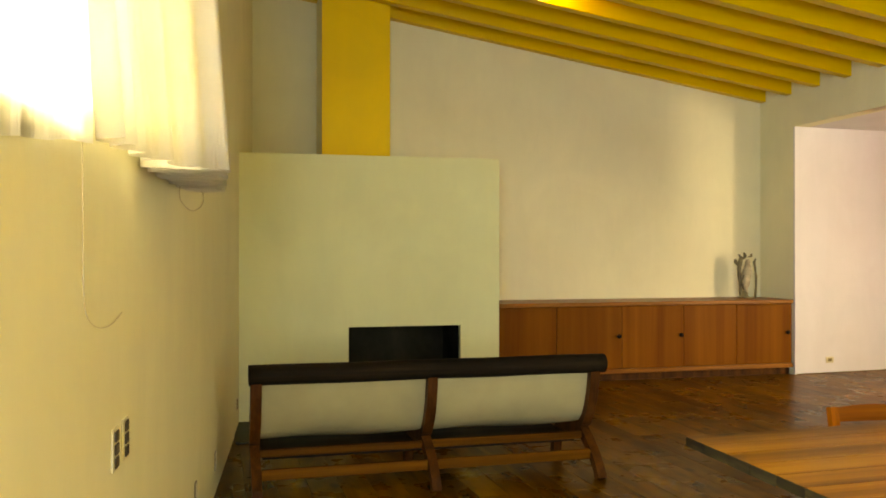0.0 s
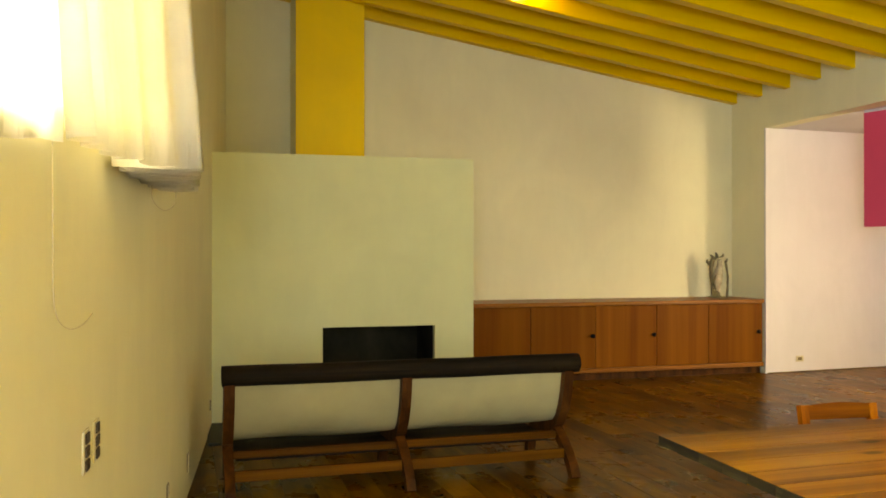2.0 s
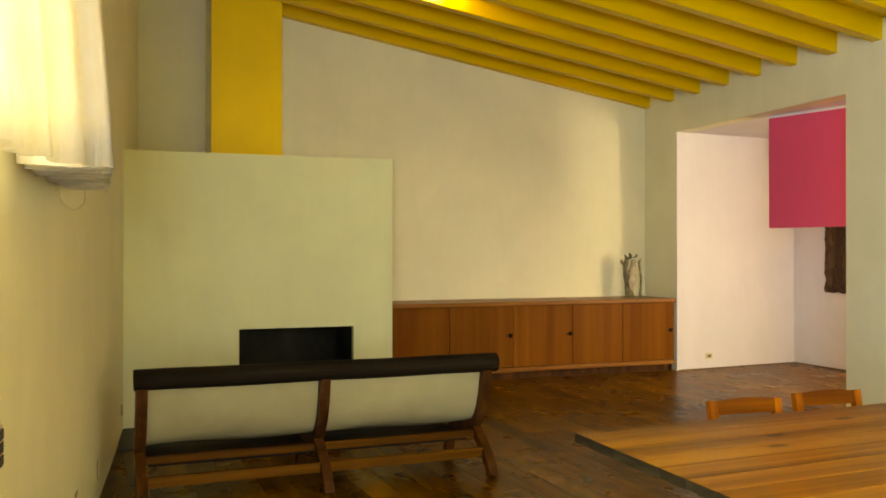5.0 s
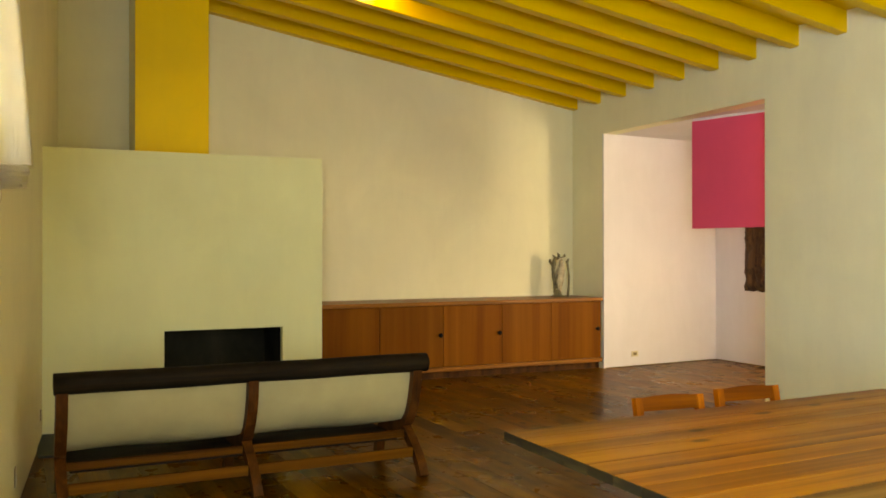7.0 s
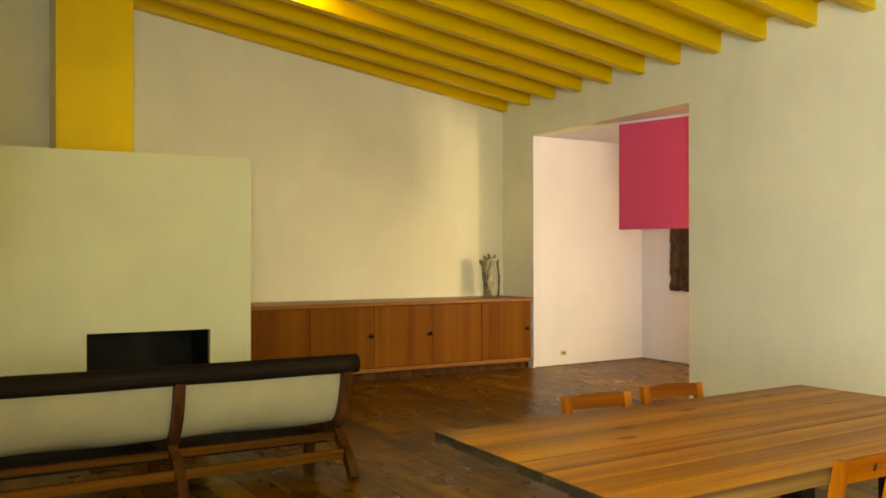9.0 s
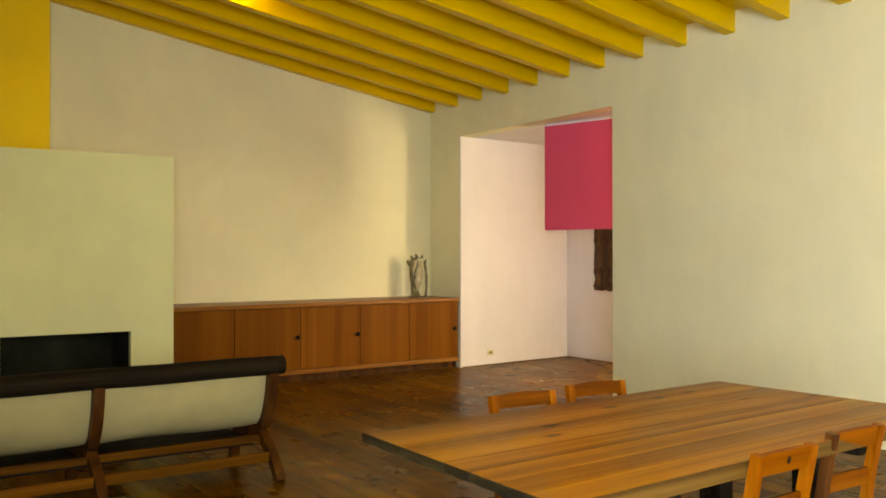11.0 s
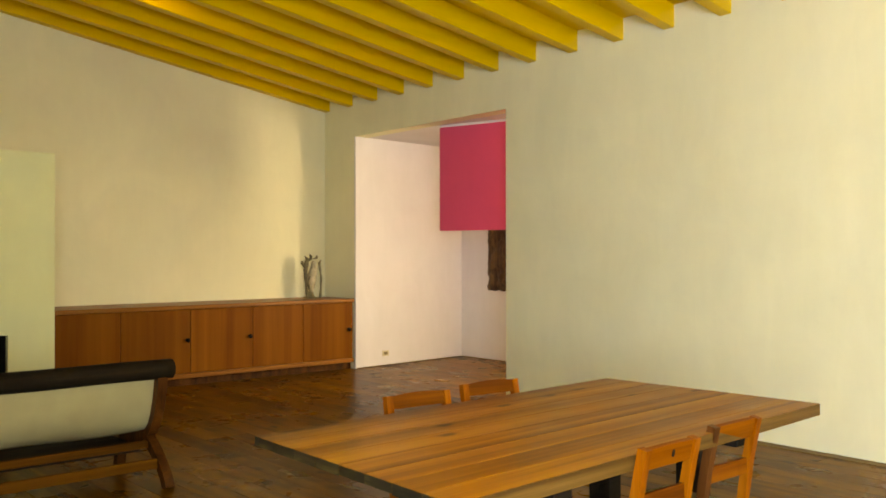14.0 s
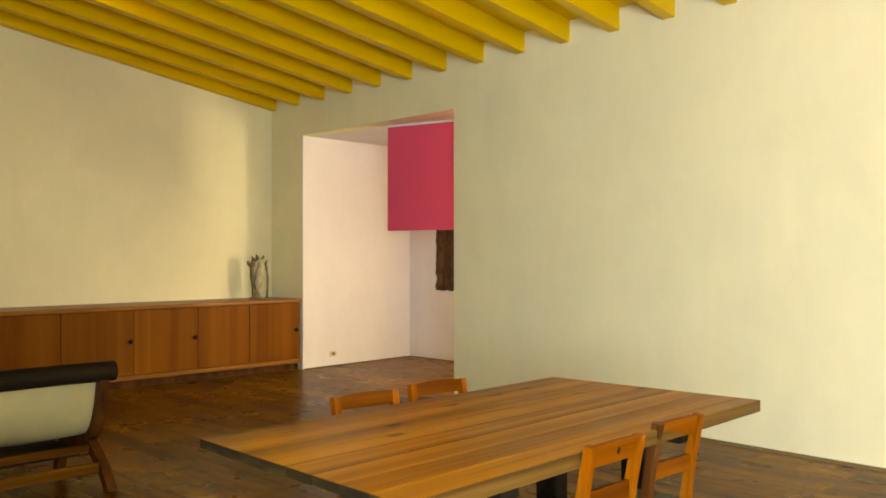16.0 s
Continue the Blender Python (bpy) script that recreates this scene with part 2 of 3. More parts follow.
def sweep(points, section, closed_ends=True):
    """A section (list of side, up) carried along points, kept upright."""
    bm = bmesh.new()
    rings = []
    pts = [Vector(p) for p in points]
    for i, p in enumerate(pts):
        d = (pts[min(i + 1, len(pts) - 1)] - pts[max(i - 1, 0)]).normalized()
        ref = Vector((0, 0, 1)) if abs(d.z) < 0.95 else Vector((0, 1, 0))
        side = d.cross(ref).normalized()
        up = side.cross(d)
        rings.append([bm.verts.new(p + side * a + up * b) for a, b in section])
    n = len(section)
    for r0, r1 in zip(rings, rings[1:]):
        for i in range(n):
            bm.faces.new((r0[i], r0[(i + 1) % n], r1[(i + 1) % n], r1[i]))
    if closed_ends:
        bm.faces.new(rings[0][::-1])
        bm.faces.new(rings[-1])
    return bm


def ring(r, n=10):
    return [(r * math.cos(2 * math.pi * i / n), r * math.sin(2 * math.pi * i / n)) for i in range(n)]


def thing(name, label, category, group="", at=(0, 0, 0), turn=0.0):
    ob = new(name)
    ob.empty_display_size = 0.1
    ob.matrix_world = pose(*at, 0, 0, turn)
    return tagged(ob, label, category, group)


# ---- plan ----
FAR = 9.97                      # far wall
LEFT0, LEFTK = -0.493, 0.0903   # left wall: x = LEFT0 + LEFTK * y
RIGHT0, RIGHTK = 6.25, 0.0413   # right wall: x = RIGHT0 + RIGHTK * y
BACK = -2.6
HALL_X, HALL_TOP = 8.56, 2.925
left_x = lambda y: LEFT0 + LEFTK * y
right_x = lambda y: RIGHT0 + RIGHTK * y
beam_z = lambda x: 3.318 + (6.62 - x) * 0.1572   # underside of the beams
BEAM_H = 0.19
ceil_z = lambda x: beam_z(x) + BEAM_H


def side_wall(name, xs, thick, spans, material, label):
    """A wall along y at x = xs(y), made of spans (y0, y1, z0, z1); thick < 0 lies on its low-x side."""
    bm = bmesh.new()
    for y0, y1, z0, z1 in spans:
        vs = [bm.verts.new((xs(y) + o, y, z)) for y in (y0, y1) for o in (0, thick) for z in (z0, z1)]
        for q in ((0, 1, 3, 2), (4, 6, 7, 5), (0, 4, 5, 1), (2, 3, 7, 6), (0, 2, 6, 4), (1, 5, 7, 3)):
            bm.faces.new([vs[i] for i in q])
    return tagged(part(name, bm, material), label, "wall", kind="structure")


# left wall with its high window
WY0, WY1, WZ0, WZ1 = 0.75, 2.98, 1.72, 3.45
WYM, WZM = 2.14, 1.78         # sill step added unseen behind the gathered curtain, against light leaking below it
side_wall("wall_left", left_x, -0.32,
          [(BACK, -2.25, 0, 4.62), (-2.25, -0.3, 0, 0.8), (-2.25, -0.3, 2.75, 4.62), (-0.3, WY0, 0, 4.62), (WY0, WYM, 0, WZ0), (WYM, WY1, 0, WZM), (WY0, WY1, WZ1, 4.62), (WY1, FAR, 0, 4.62)],
          WALL, "cream plastered wall with a high curtained window")
# right wall with the wide opening to the hall
OY0, OY1, OZ = 6.463, 9.235, 2.925
side_wall("wall_right", right_x, 0.2,
          [(BACK, OY0, 0, 3.56), (OY0, OY1 + 0.03, OZ, 3.56), (OY1 + 0.03, FAR, 0, 3.56)],
          WALL, "plain cream plastered wall with a wide opening")
bm = bmesh.new()
corner = [(-0.1, 0), (8.0, 0), (8.0, 3.32), (6.86, 3.5), (-0.1, 4.62)]
a = [bm.verts.new((x, FAR, z)) for x, z in corner]
b = [bm.verts.new((x, FAR + 0.3, z)) for x, z in corner]
bm.faces.new(a)
bm.faces.new(b[::-1])
for i in range(len(a)):
    j = (i + 1) % len(a)
    bm.faces.new((a[j], a[i], b[i], b[j]))
tagged(part("wall_far", bm, WALL), "cream plastered wall under the sloping beams", "wall", kind="structure")
# wall behind the camera, unseen, with a window opening assumed for the fill
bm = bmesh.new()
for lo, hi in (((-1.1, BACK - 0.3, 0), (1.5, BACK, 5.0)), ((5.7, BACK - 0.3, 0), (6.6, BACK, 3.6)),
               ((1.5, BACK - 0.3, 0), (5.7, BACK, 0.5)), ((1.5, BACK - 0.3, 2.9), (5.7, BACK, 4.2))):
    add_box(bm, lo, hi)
tagged(part("wall_back", bm, WALL), "unseen cream plastered wall with an assumed wide window", "wall", kind="structure")
# ceiling boards
bm = bmesh.new()
x0, x1 = -1.2, 6.9
vs = [bm.verts.new((x, y, ceil_z(x) + o)) for x in (x0, x1) for y in (BACK - 0.3, FAR + 0.3) for o in (0, 0.08)]
for q in ((0, 1, 3, 2), (4, 6, 7, 5), (0, 4, 5, 1), (2, 3, 7, 6), (0, 2, 6, 4), (1, 5, 7, 3)):
    bm.faces.new([vs[i] for i in q])
tagged(part("ceiling", bm, YELLOW), "sloping yellow painted board ceiling", "ceiling", kind="structure")

# hall beyond the opening
out = [(right_x(OY1) + 0.001, OY1), (HALL_X, 9.37), (HALL_X + 0.2, 9.37), (HALL_X + 0.2, 9.6), (right_x(OY1) + 0.215, 9.6), (right_x(OY1) + 0.215, OY1 + 0.0285), (right_x(OY1) + 0.001, OY1 + 0.0285)]
bm = prism(out, 0, HALL_TOP)
tagged(part("wall_hall_end", bm, HALL), "white plastered hall wall", "wall", kind="structure")
side_wall("wall_hall_side", lambda y: HALL_X, 0.2, [(3.9, 4.35, 0, HALL_TOP), (4.35, 5.65, 0, 0.85), (4.35, 5.65, 2.65, HALL_TOP), (5.65, 9.37, 0, HALL_TOP)],
          HALL, "white plastered hall wall with a window and a carving")
tagged(part("wall_hall_near", box((6.62, 3.9, 0), (HALL_X, 4.1, HALL_TOP)), HALL), "plain white plastered hall wall", "wall", kind="structure")
bm = prism([(right_x(3.9) + 0.2, 3.9), (HALL_X + 0.2, 3.9), (HALL_X + 0.2, 9.6), (right_x(9.6) + 0.2, 9.6)], HALL_TOP + 0.002, HALL_TOP + 0.15)
tagged(part("ceiling_hall", bm, HALL), "flat white hall ceiling", "ceiling", kind="structure")

# fireplace block, full depth to the far wall
MY, MX0, MX1, MZ = 7.75, 0.0, 2.5, 2.287
FX0, FX1, FZ0, FZ1 = 1.134, 2.139, 0.10, 0.795
bm = bmesh.new()
gx, gz = (MX0, FX0, FX1, MX1), (0.0, FZ0, FZ1, MZ)
gv = {(i, j, k): bm.verts.new((gx[i], yy, gz[j])) for i in range(4) for j in range(4) for k, yy in enumerate((MY, FAR))}
for i in range(3):
    for j in range(3):
        for k in (0, 1):
            if not (i == 1 and j == 1 and k == 0):
                bm.faces.new([gv[q] for q in ((i, j, k), (i + 1, j, k), (i + 1, j + 1, k), (i, j + 1, k))])
for i in range(3):
    for j in (0, 3):
        bm.faces.new([gv[q] for q in ((i, j, 0), (i + 1, j, 0), (i + 1, j, 1), (i, j, 1))])
        bm.faces.new([gv[q] for q in ((j, i, 0), (j, i + 1, 0), (j, i + 1, 1), (j, i, 1))])
deep = [bm.verts.new((x, MY + 0.62, z)) for x, z in ((FX0, FZ0), (FX1, FZ0), (FX1, FZ1), (FX0, FZ1))]
mouth = [gv[q] for q in ((1, 1, 0), (2, 1, 0), (2, 2, 0), (1, 2, 0))]
for i in range(4):
    j = (i + 1) % 4
    bm.faces.new((mouth[i], mouth[j], deep[j], deep[i]))
bm.faces.new(deep)
block = thing("fireplace", "pale green plastered block fireplace with a black hearth opening", "fireplace")
part("surround", bm, MASS, block)
bm = bmesh.new()
e, y0, y1 = 0.006, MY + 0.05, MY + 0.614
q = [[bm.verts.new((x, y, z)) for x, z in ((FX0 + e, FZ0 + e), (FX1 - e, FZ0 + e), (FX1 - e, FZ1 - e), (FX0 + e, FZ1 - e))] for y in (y0, y1)]
for i in range(4):
    j = (i + 1) % 4
    bm.faces.new((q[0][i], q[0][j], q[1][j], q[1][i]))
bm.faces.new(q[1])
part("firebox", bm, SOOT, block, "sooty black firebox")
part("hearth", box((0.16, 6.93, 0.0), (2.5, MY - 0.003, 0.02), 0.004), SLATE, block, "dark slate hearth slab")
# chimney: plastered shaft on the block with a yellow painted face
CX0, CX1, CY = 1.100, 1.830, 9.46
chimney = thing("chimney", "plastered chimney shaft with a bright yellow painted face", "chimney")
part("shaft", box((CX0, CY + 0.012, MZ + 0.001), (CX1, FAR - 0.003, 4.45), 0.004), WALL, chimney, "cream plastered shaft")
part("face", box((CX0, CY, MZ + 0.001), (CX1, CY + 0.0115, 4.45), 0.003), YELLOW_WALL, chimney, "bright yellow painted face")

# small lamp between two beams
lamp = thing("ceiling_lamp", "small bare bulb lamp between two yellow beams", "lamp", at=(3.15, 8.02, ceil_z(3.15)))
bm = bmesh.new()
bmesh.ops.create_cone(bm, cap_ends=True, segments=16, radius1=0.02, radius2=0.018, depth=0.03, matrix=pose(0, 0, -0.015))
part("lamp_holder", bm, IVORY, lamp)
bm = bmesh.new()
bmesh.ops.create_uvsphere(bm, u_segments=16, v_segments=10, radius=0.026, matrix=pose(0, 0, -0.052))
pear = part("bulb", bm, glow("warm_bulb", (1.0, 0.85, 0.5), 6.0), lamp, "glowing warm bulb", True)
pear.visible_shadow = False

# beams
for k in range(23):
    y = 9.845 - 0.5455 * k
    if y < BACK:
        break
    bm = bmesh.new()
    xa, xb = left_x(y) - 0.05, right_x(y) + 0.1
    vs = [bm.verts.new((x, yy, z)) for x in (xa, xb) for yy in (y, y + 0.115) for z in (beam_z(x), ceil_z(x) + 0.004)]
    for q in ((0, 1, 3, 2), (4, 6, 7, 5), (0, 4, 5, 1), (2, 3, 7, 6), (0, 2, 6, 4), (1, 5, 7, 3)):
        bm.faces.new([vs[i] for i in q])
    bmesh.ops.bevel(bm, geom=bm.edges[:], offset=0.006, segments=1, affect="EDGES")
    tagged(part("ceiling_beam", bm, YELLOW), "yellow painted timber beam of the sloping ceiling", "beam", "ceiling beams", "structure")

# pink hanging wall in the hall
pl, pr = Vector((6.803, 7.818, 0)), Vector((7.237, 6.0, 0))
n = Vector((pl.y - pr.y, pr.x - pl.x, 0)).normalized() * 0.08
bm = prism([(p.x, p.y) for p in (pl, pr, pr + n, pl + n)], 1.712, HALL_TOP - 0.026)
hanging = tagged(part("hanging_wall", bm, PINK), "deep pink painted wall panel hanging from the hall ceiling", "panel", kind="structure")
d = (pr - pl).normalized() * 0.004
e = n.normalized() * 0.004
bm = prism([(p.x, p.y) for p in (pl + d + e, pr - d + e, pr - d + n - e, pl + d + n - e)], HALL_TOP - 0.0255, HALL_TOP + 0.001)
part("white_edge", bm, HALL, hanging, "unpainted white plaster strip above the pink paint")

# ---- low cabinet ----
CBY, CBX0, CBX1 = 9.275, MX1 + 0.003, 6.631
cab = thing("cabinet", "long low reddish wooden cabinet with panelled doors", "cabinet")
part("carcass", box((CBX0, CBY + 0.025, 0.12), (CBX1, FAR - 0.003, 0.840)), CABINET, cab)
part("plinth", box((CBX0, CBY + 0.07, 0.0), (CBX1, FAR - 0.05, 0.12)), SOFA_WOOD, cab, "dark recessed plinth")
part("bottom_rail", box((CBX0, CBY - 0.006, 0.085), (CBX1, CBY + 0.03, 0.135), 0.004), CABINET_TOP, cab)
edges = [CBX0, 2.98, 3.655, 4.437, 5.205, 5.885, CBX1 - 0.02]
for i, (u0, u1) in enumerate(zip(edges, edges[1:])):
    door = part("door", box((u0 + 0.003, CBY, 0.14), (u1 - 0.003, CBY + 0.022, 0.836), 0.003), CABINET, cab)
    if i in (2, 3, 5):
        kx = u1 - 0.045 if i != 5 else u1 - 0.06
        bm = bmesh.new()
        bmesh.ops.create_cone(bm, cap_ends=True, segments=14, radius1=0.018, radius2=0.026, depth=0.035,
                              matrix=pose(kx, CBY - 0.0175, 0.503, 90))
        bmesh.ops.bevel(bm, geom=bm.edges[:], offset=0.003, segments=2, affect="EDGES")
        part("knob", bm, DARKWOOD, door, "small dark knob", True)
part("top", box((CBX0, CBY - 0.02, 0.842), (CBX1, FAR - 0.002, 0.886), 0.006), CABINET_TOP, cab, "long reddish wooden top")

# ---- sofa seen from behind ----
sofa = thing("sofa", "low wooden sofa with cream canvas sling back and dark top rail", "sofa", at=(1.355, 5.39, 0), turn=1.5)
roll_pts = [(-1.156 + 2.263 * i / 24, 0.0015 * math.sin(i * 1.1), 0.727 + 0.0015 * math.sin(i * 0.7)) for i in range(25)]
part("top_rail", sweep(roll_pts, ring(0.061, 18)), ROLL, sofa, "thick dark round wooden top rail", True)
# side frames: back post that curves down into the seat, crossed by a splayed leg
back_curve = [(0.0, 0.70), (0.015, 0.60), (0.04, 0.50), (0.075, 0.42), (0.13, 0.34), (0.22, 0.28), (0.36, 0.255), (0.50, 0.26), (0.66, 0.30), (0.80, 0.37)]
leg_curve = [(-0.11, 0.0), (-0.08, 0.06), (-0.02, 0.13), (0.06, 0.20), (0.16, 0.265)]
front_leg = [(0.63, 0.0), (0.61, 0.10), (0.57, 0.19), (0.48, 0.255)]


def strip(curve, x, w, d, drift=0.0):
    """A curved wooden member in the plane of the sofa's side."""
    bm = bmesh.new()
    rows = []
    for i, (u, z) in enumerate(curve):
        p, q = curve[max(i - 1, 0)], curve[min(i + 1, len(curve) - 1)]
        t = Vector((q[0] - p[0], q[1] - p[1])).normalized()
        nx, nz = -t.y * d / 2, t.x * d / 2
        rows.append([bm.verts.new((x + s + drift * max(0.0, u - 0.15), u + k * nx, z + k * nz)) for s, k in ((-w / 2, -1), (w / 2, -1), (w / 2, 1), (-w / 2, 1))])
    for r0, r1 in zip(rows, rows[1:]):
        for i in range(4):
            bm.faces.new((r0[i], r0[(i + 1) % 4], r1[(i + 1) % 4], r1[i]))
    bm.faces.new(rows[0])
    bm.faces.new(rows[-1][::-1])
    bmesh.ops.bevel(bm, geom=[e for e in bm.edges if e.calc_face_angle(0) > 0.8], offset=0.005, segments=2, affect="EDGES")
    return bm


for x in (-1.115, -0.052, 1.035):
    part("back_post", strip(back_curve, x, 0.062, 0.075, 0.07 if x < -1 else 0.0), SOFA_WOOD, sofa)
    part("rear_leg", strip(leg_curve, x, 0.058, 0.06), SOFA_WOOD, sofa)
    part("front_leg", strip(front_leg, x, 0.058, 0.06, 0.07 if x < -1 else 0.0), SOFA_WOOD, sofa)
for x0s, x1s in ((-1.085, -0.082), (-0.022, 1.005)):
    part("upper_rail", box((x0s, 0.11, 0.218), (x1s, 0.15, 0.266), 0.006), SOFA_RAIL, sofa)
    part("lower_rail", box((x0s, -0.025, 0.112), (x1s, 0.012, 0.175), 0.006), SOFA_RAIL, sofa)
    bm = bmesh.new()
    curve = [(0.02, 0.70), (0.03, 0.62), (0.05, 0.53), (0.08, 0.45), (0.115, 0.385), (0.165, 0.335), (0.27, 0.30), (0.48, 0.30), (0.64, 0.335), (0.79, 0.40)]
    cols = 13
    for layer in (0, 0.012):
        grid = []
        for j in range(cols):
            fx = j / (cols - 1)
            sag = 0.025 * math.sin(math.pi * fx)
            grid.append([bm.verts.new((x0s + (x1s - x0s) * fx, u - sag * math.sin(math.pi * min(1, i / 5)) + layer * 0.6,
                                       z + layer + 0.006 * math.sin(7 * fx + i))) for i, (u, z) in enumerate(curve)])
        for g0, g1 in zip(grid, grid[1:]):
            for i in range(len(curve) - 1):
                bm.faces.new((g0[i], g1[i], g1[i + 1], g0[i + 1]))
    part("canvas", bm, CANVAS, sofa, "cream canvas sling", True)
# added board: darkens the gap between the rails and shades the floor
part("seat_deck", box((-1.06, 0.2, 0.185), (0.99, 0.74, 0.225), 0.004), DARKWOOD, sofa, "added dark board that shades the gap under the seat")
part("front_rail", box((-1.085, 0.76, 0.34), (1.005, 0.80, 0.39), 0.006), SOFA_RAIL, sofa)

# ---- dining table ----
A, B, C = Vector((1.728, 3.043)), Vector((3.987, 3.161)), Vector((4.029, 1.976))
tilt = math.degrees(math.atan2(B.y - A.y, B.x - A.x))
TL, TW, TT = (B - A).length + 0.005, 1.19, 0.054
mid = (A + C) / 2
table = thing("dining_table", "long dining table with a thick honey pine board top", "table", at=(mid.x, mid.y, 0), turn=tilt)
rows_n, TZ, rnd_t = 8, 0.757, random.Random(2)


def table_board(y0, y1, face):
    """One board of the top: left end sawn out of square, its lower edge chamfered back."""
    bm = bmesh.new()
    rings = []
    for y in (y0, y1):
        xl = -TL / 2 - 0.115 * (TW / 2 - y) / TW
        rings.append([bm.verts.new((x, y, z)) for x, z in ((xl, TZ), (xl, TZ - face), (xl + 0.12, TZ - TT), (TL / 2, TZ - TT), (TL / 2, TZ))])
    bm.faces.new(rings[0])
    bm.faces.new(rings[1][::-1])
    for k in range(5):
        bm.faces.new((rings[0][k], rings[0][(k + 1) % 5], rings[1][(k + 1) % 5], rings[1][k]))
    bmesh.ops.bevel(bm, geom=bm.edges[:], offset=0.0014, segments=2, affect="EDGES")
    return bm


w0 = -TW / 2
for i in range(rows_n):
    w1 = w0 + TW / rows_n
    end = part("board", table_board(w0 + 0.0005, w1 - 0.0005, 0.036 + rnd_t.uniform(-0.003, 0.002)), TABLE, table)
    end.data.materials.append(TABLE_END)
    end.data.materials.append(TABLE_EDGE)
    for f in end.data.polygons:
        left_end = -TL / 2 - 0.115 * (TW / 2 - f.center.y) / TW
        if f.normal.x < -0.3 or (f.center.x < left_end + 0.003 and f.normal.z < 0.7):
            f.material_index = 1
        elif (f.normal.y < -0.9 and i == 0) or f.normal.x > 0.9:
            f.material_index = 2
    w0 = w1
for s in (-1, 1):
    x = s * 0.62
    part("trestle_post", box((x - 0.05, -0.30, 0.06), (x + 0.05, -0.18, 0.62), 0.006), DARKWOOD, table, "dark trestle post")
    part("trestle_post", box((x - 0.05, 0.18, 0.06), (x + 0.05, 0.30, 0.62), 0.006), DARKWOOD, table, "dark trestle post")
    part("trestle_head", box((x - 0.05, -0.48, 0.62), (x + 0.05, 0.48, 0.693), 0.006), DARKWOOD, table)
    part("trestle_foot", box((x - 0.05, -0.42, 0.0), (x + 0.05, 0.42, 0.06), 0.006), DARKWOOD, table)
part("stretcher", box((-0.57, -0.03, 0.2), (0.57, 0.03, 0.28), 0.005), DARKWOOD, table)


# ---- chairs ----
def arched(x0, x1, z0, z1, rise, m):
    """A back slat whose upper edge rises in a low arch."""
    bm = bmesh.new()
    n = 10
    lo, hi = [], []
    for i in range(n + 1):
        x, up = x0 + (x1 - x0) * i / n, rise * math.sin(math.pi * i / n)
        lo.append([bm.verts.new((x, y, z0)) for y in (-0.002, 0.018)])
        hi.append([bm.verts.new((x, y, z1 + up)) for y in (-0.002, 0.018)])
    for i in range(n):
        for q in ((lo[i][0], lo[i + 1][0], hi[i + 1][0], hi[i][0]), (lo[i][1], hi[i][1], hi[i + 1][1], lo[i + 1][1]),
                  (lo[i][0], lo[i][1], lo[i + 1][1], lo[i + 1][0]), (hi[i][0], hi[i + 1][0], hi[i + 1][1], hi[i][1])):
            bm.faces.new(q)
    for i in (0, n):
        bm.faces.new((lo[i][0], hi[i][0], hi[i][1], lo[i][1]))
    bmesh.ops.bevel(bm, geom=[e for e in bm.edges if e.calc_face_angle(0) > 1.0], offset=0.003, segments=2, affect="EDGES")
    bmesh.ops.transform(bm, matrix=m, verts=bm.verts)
    return bm


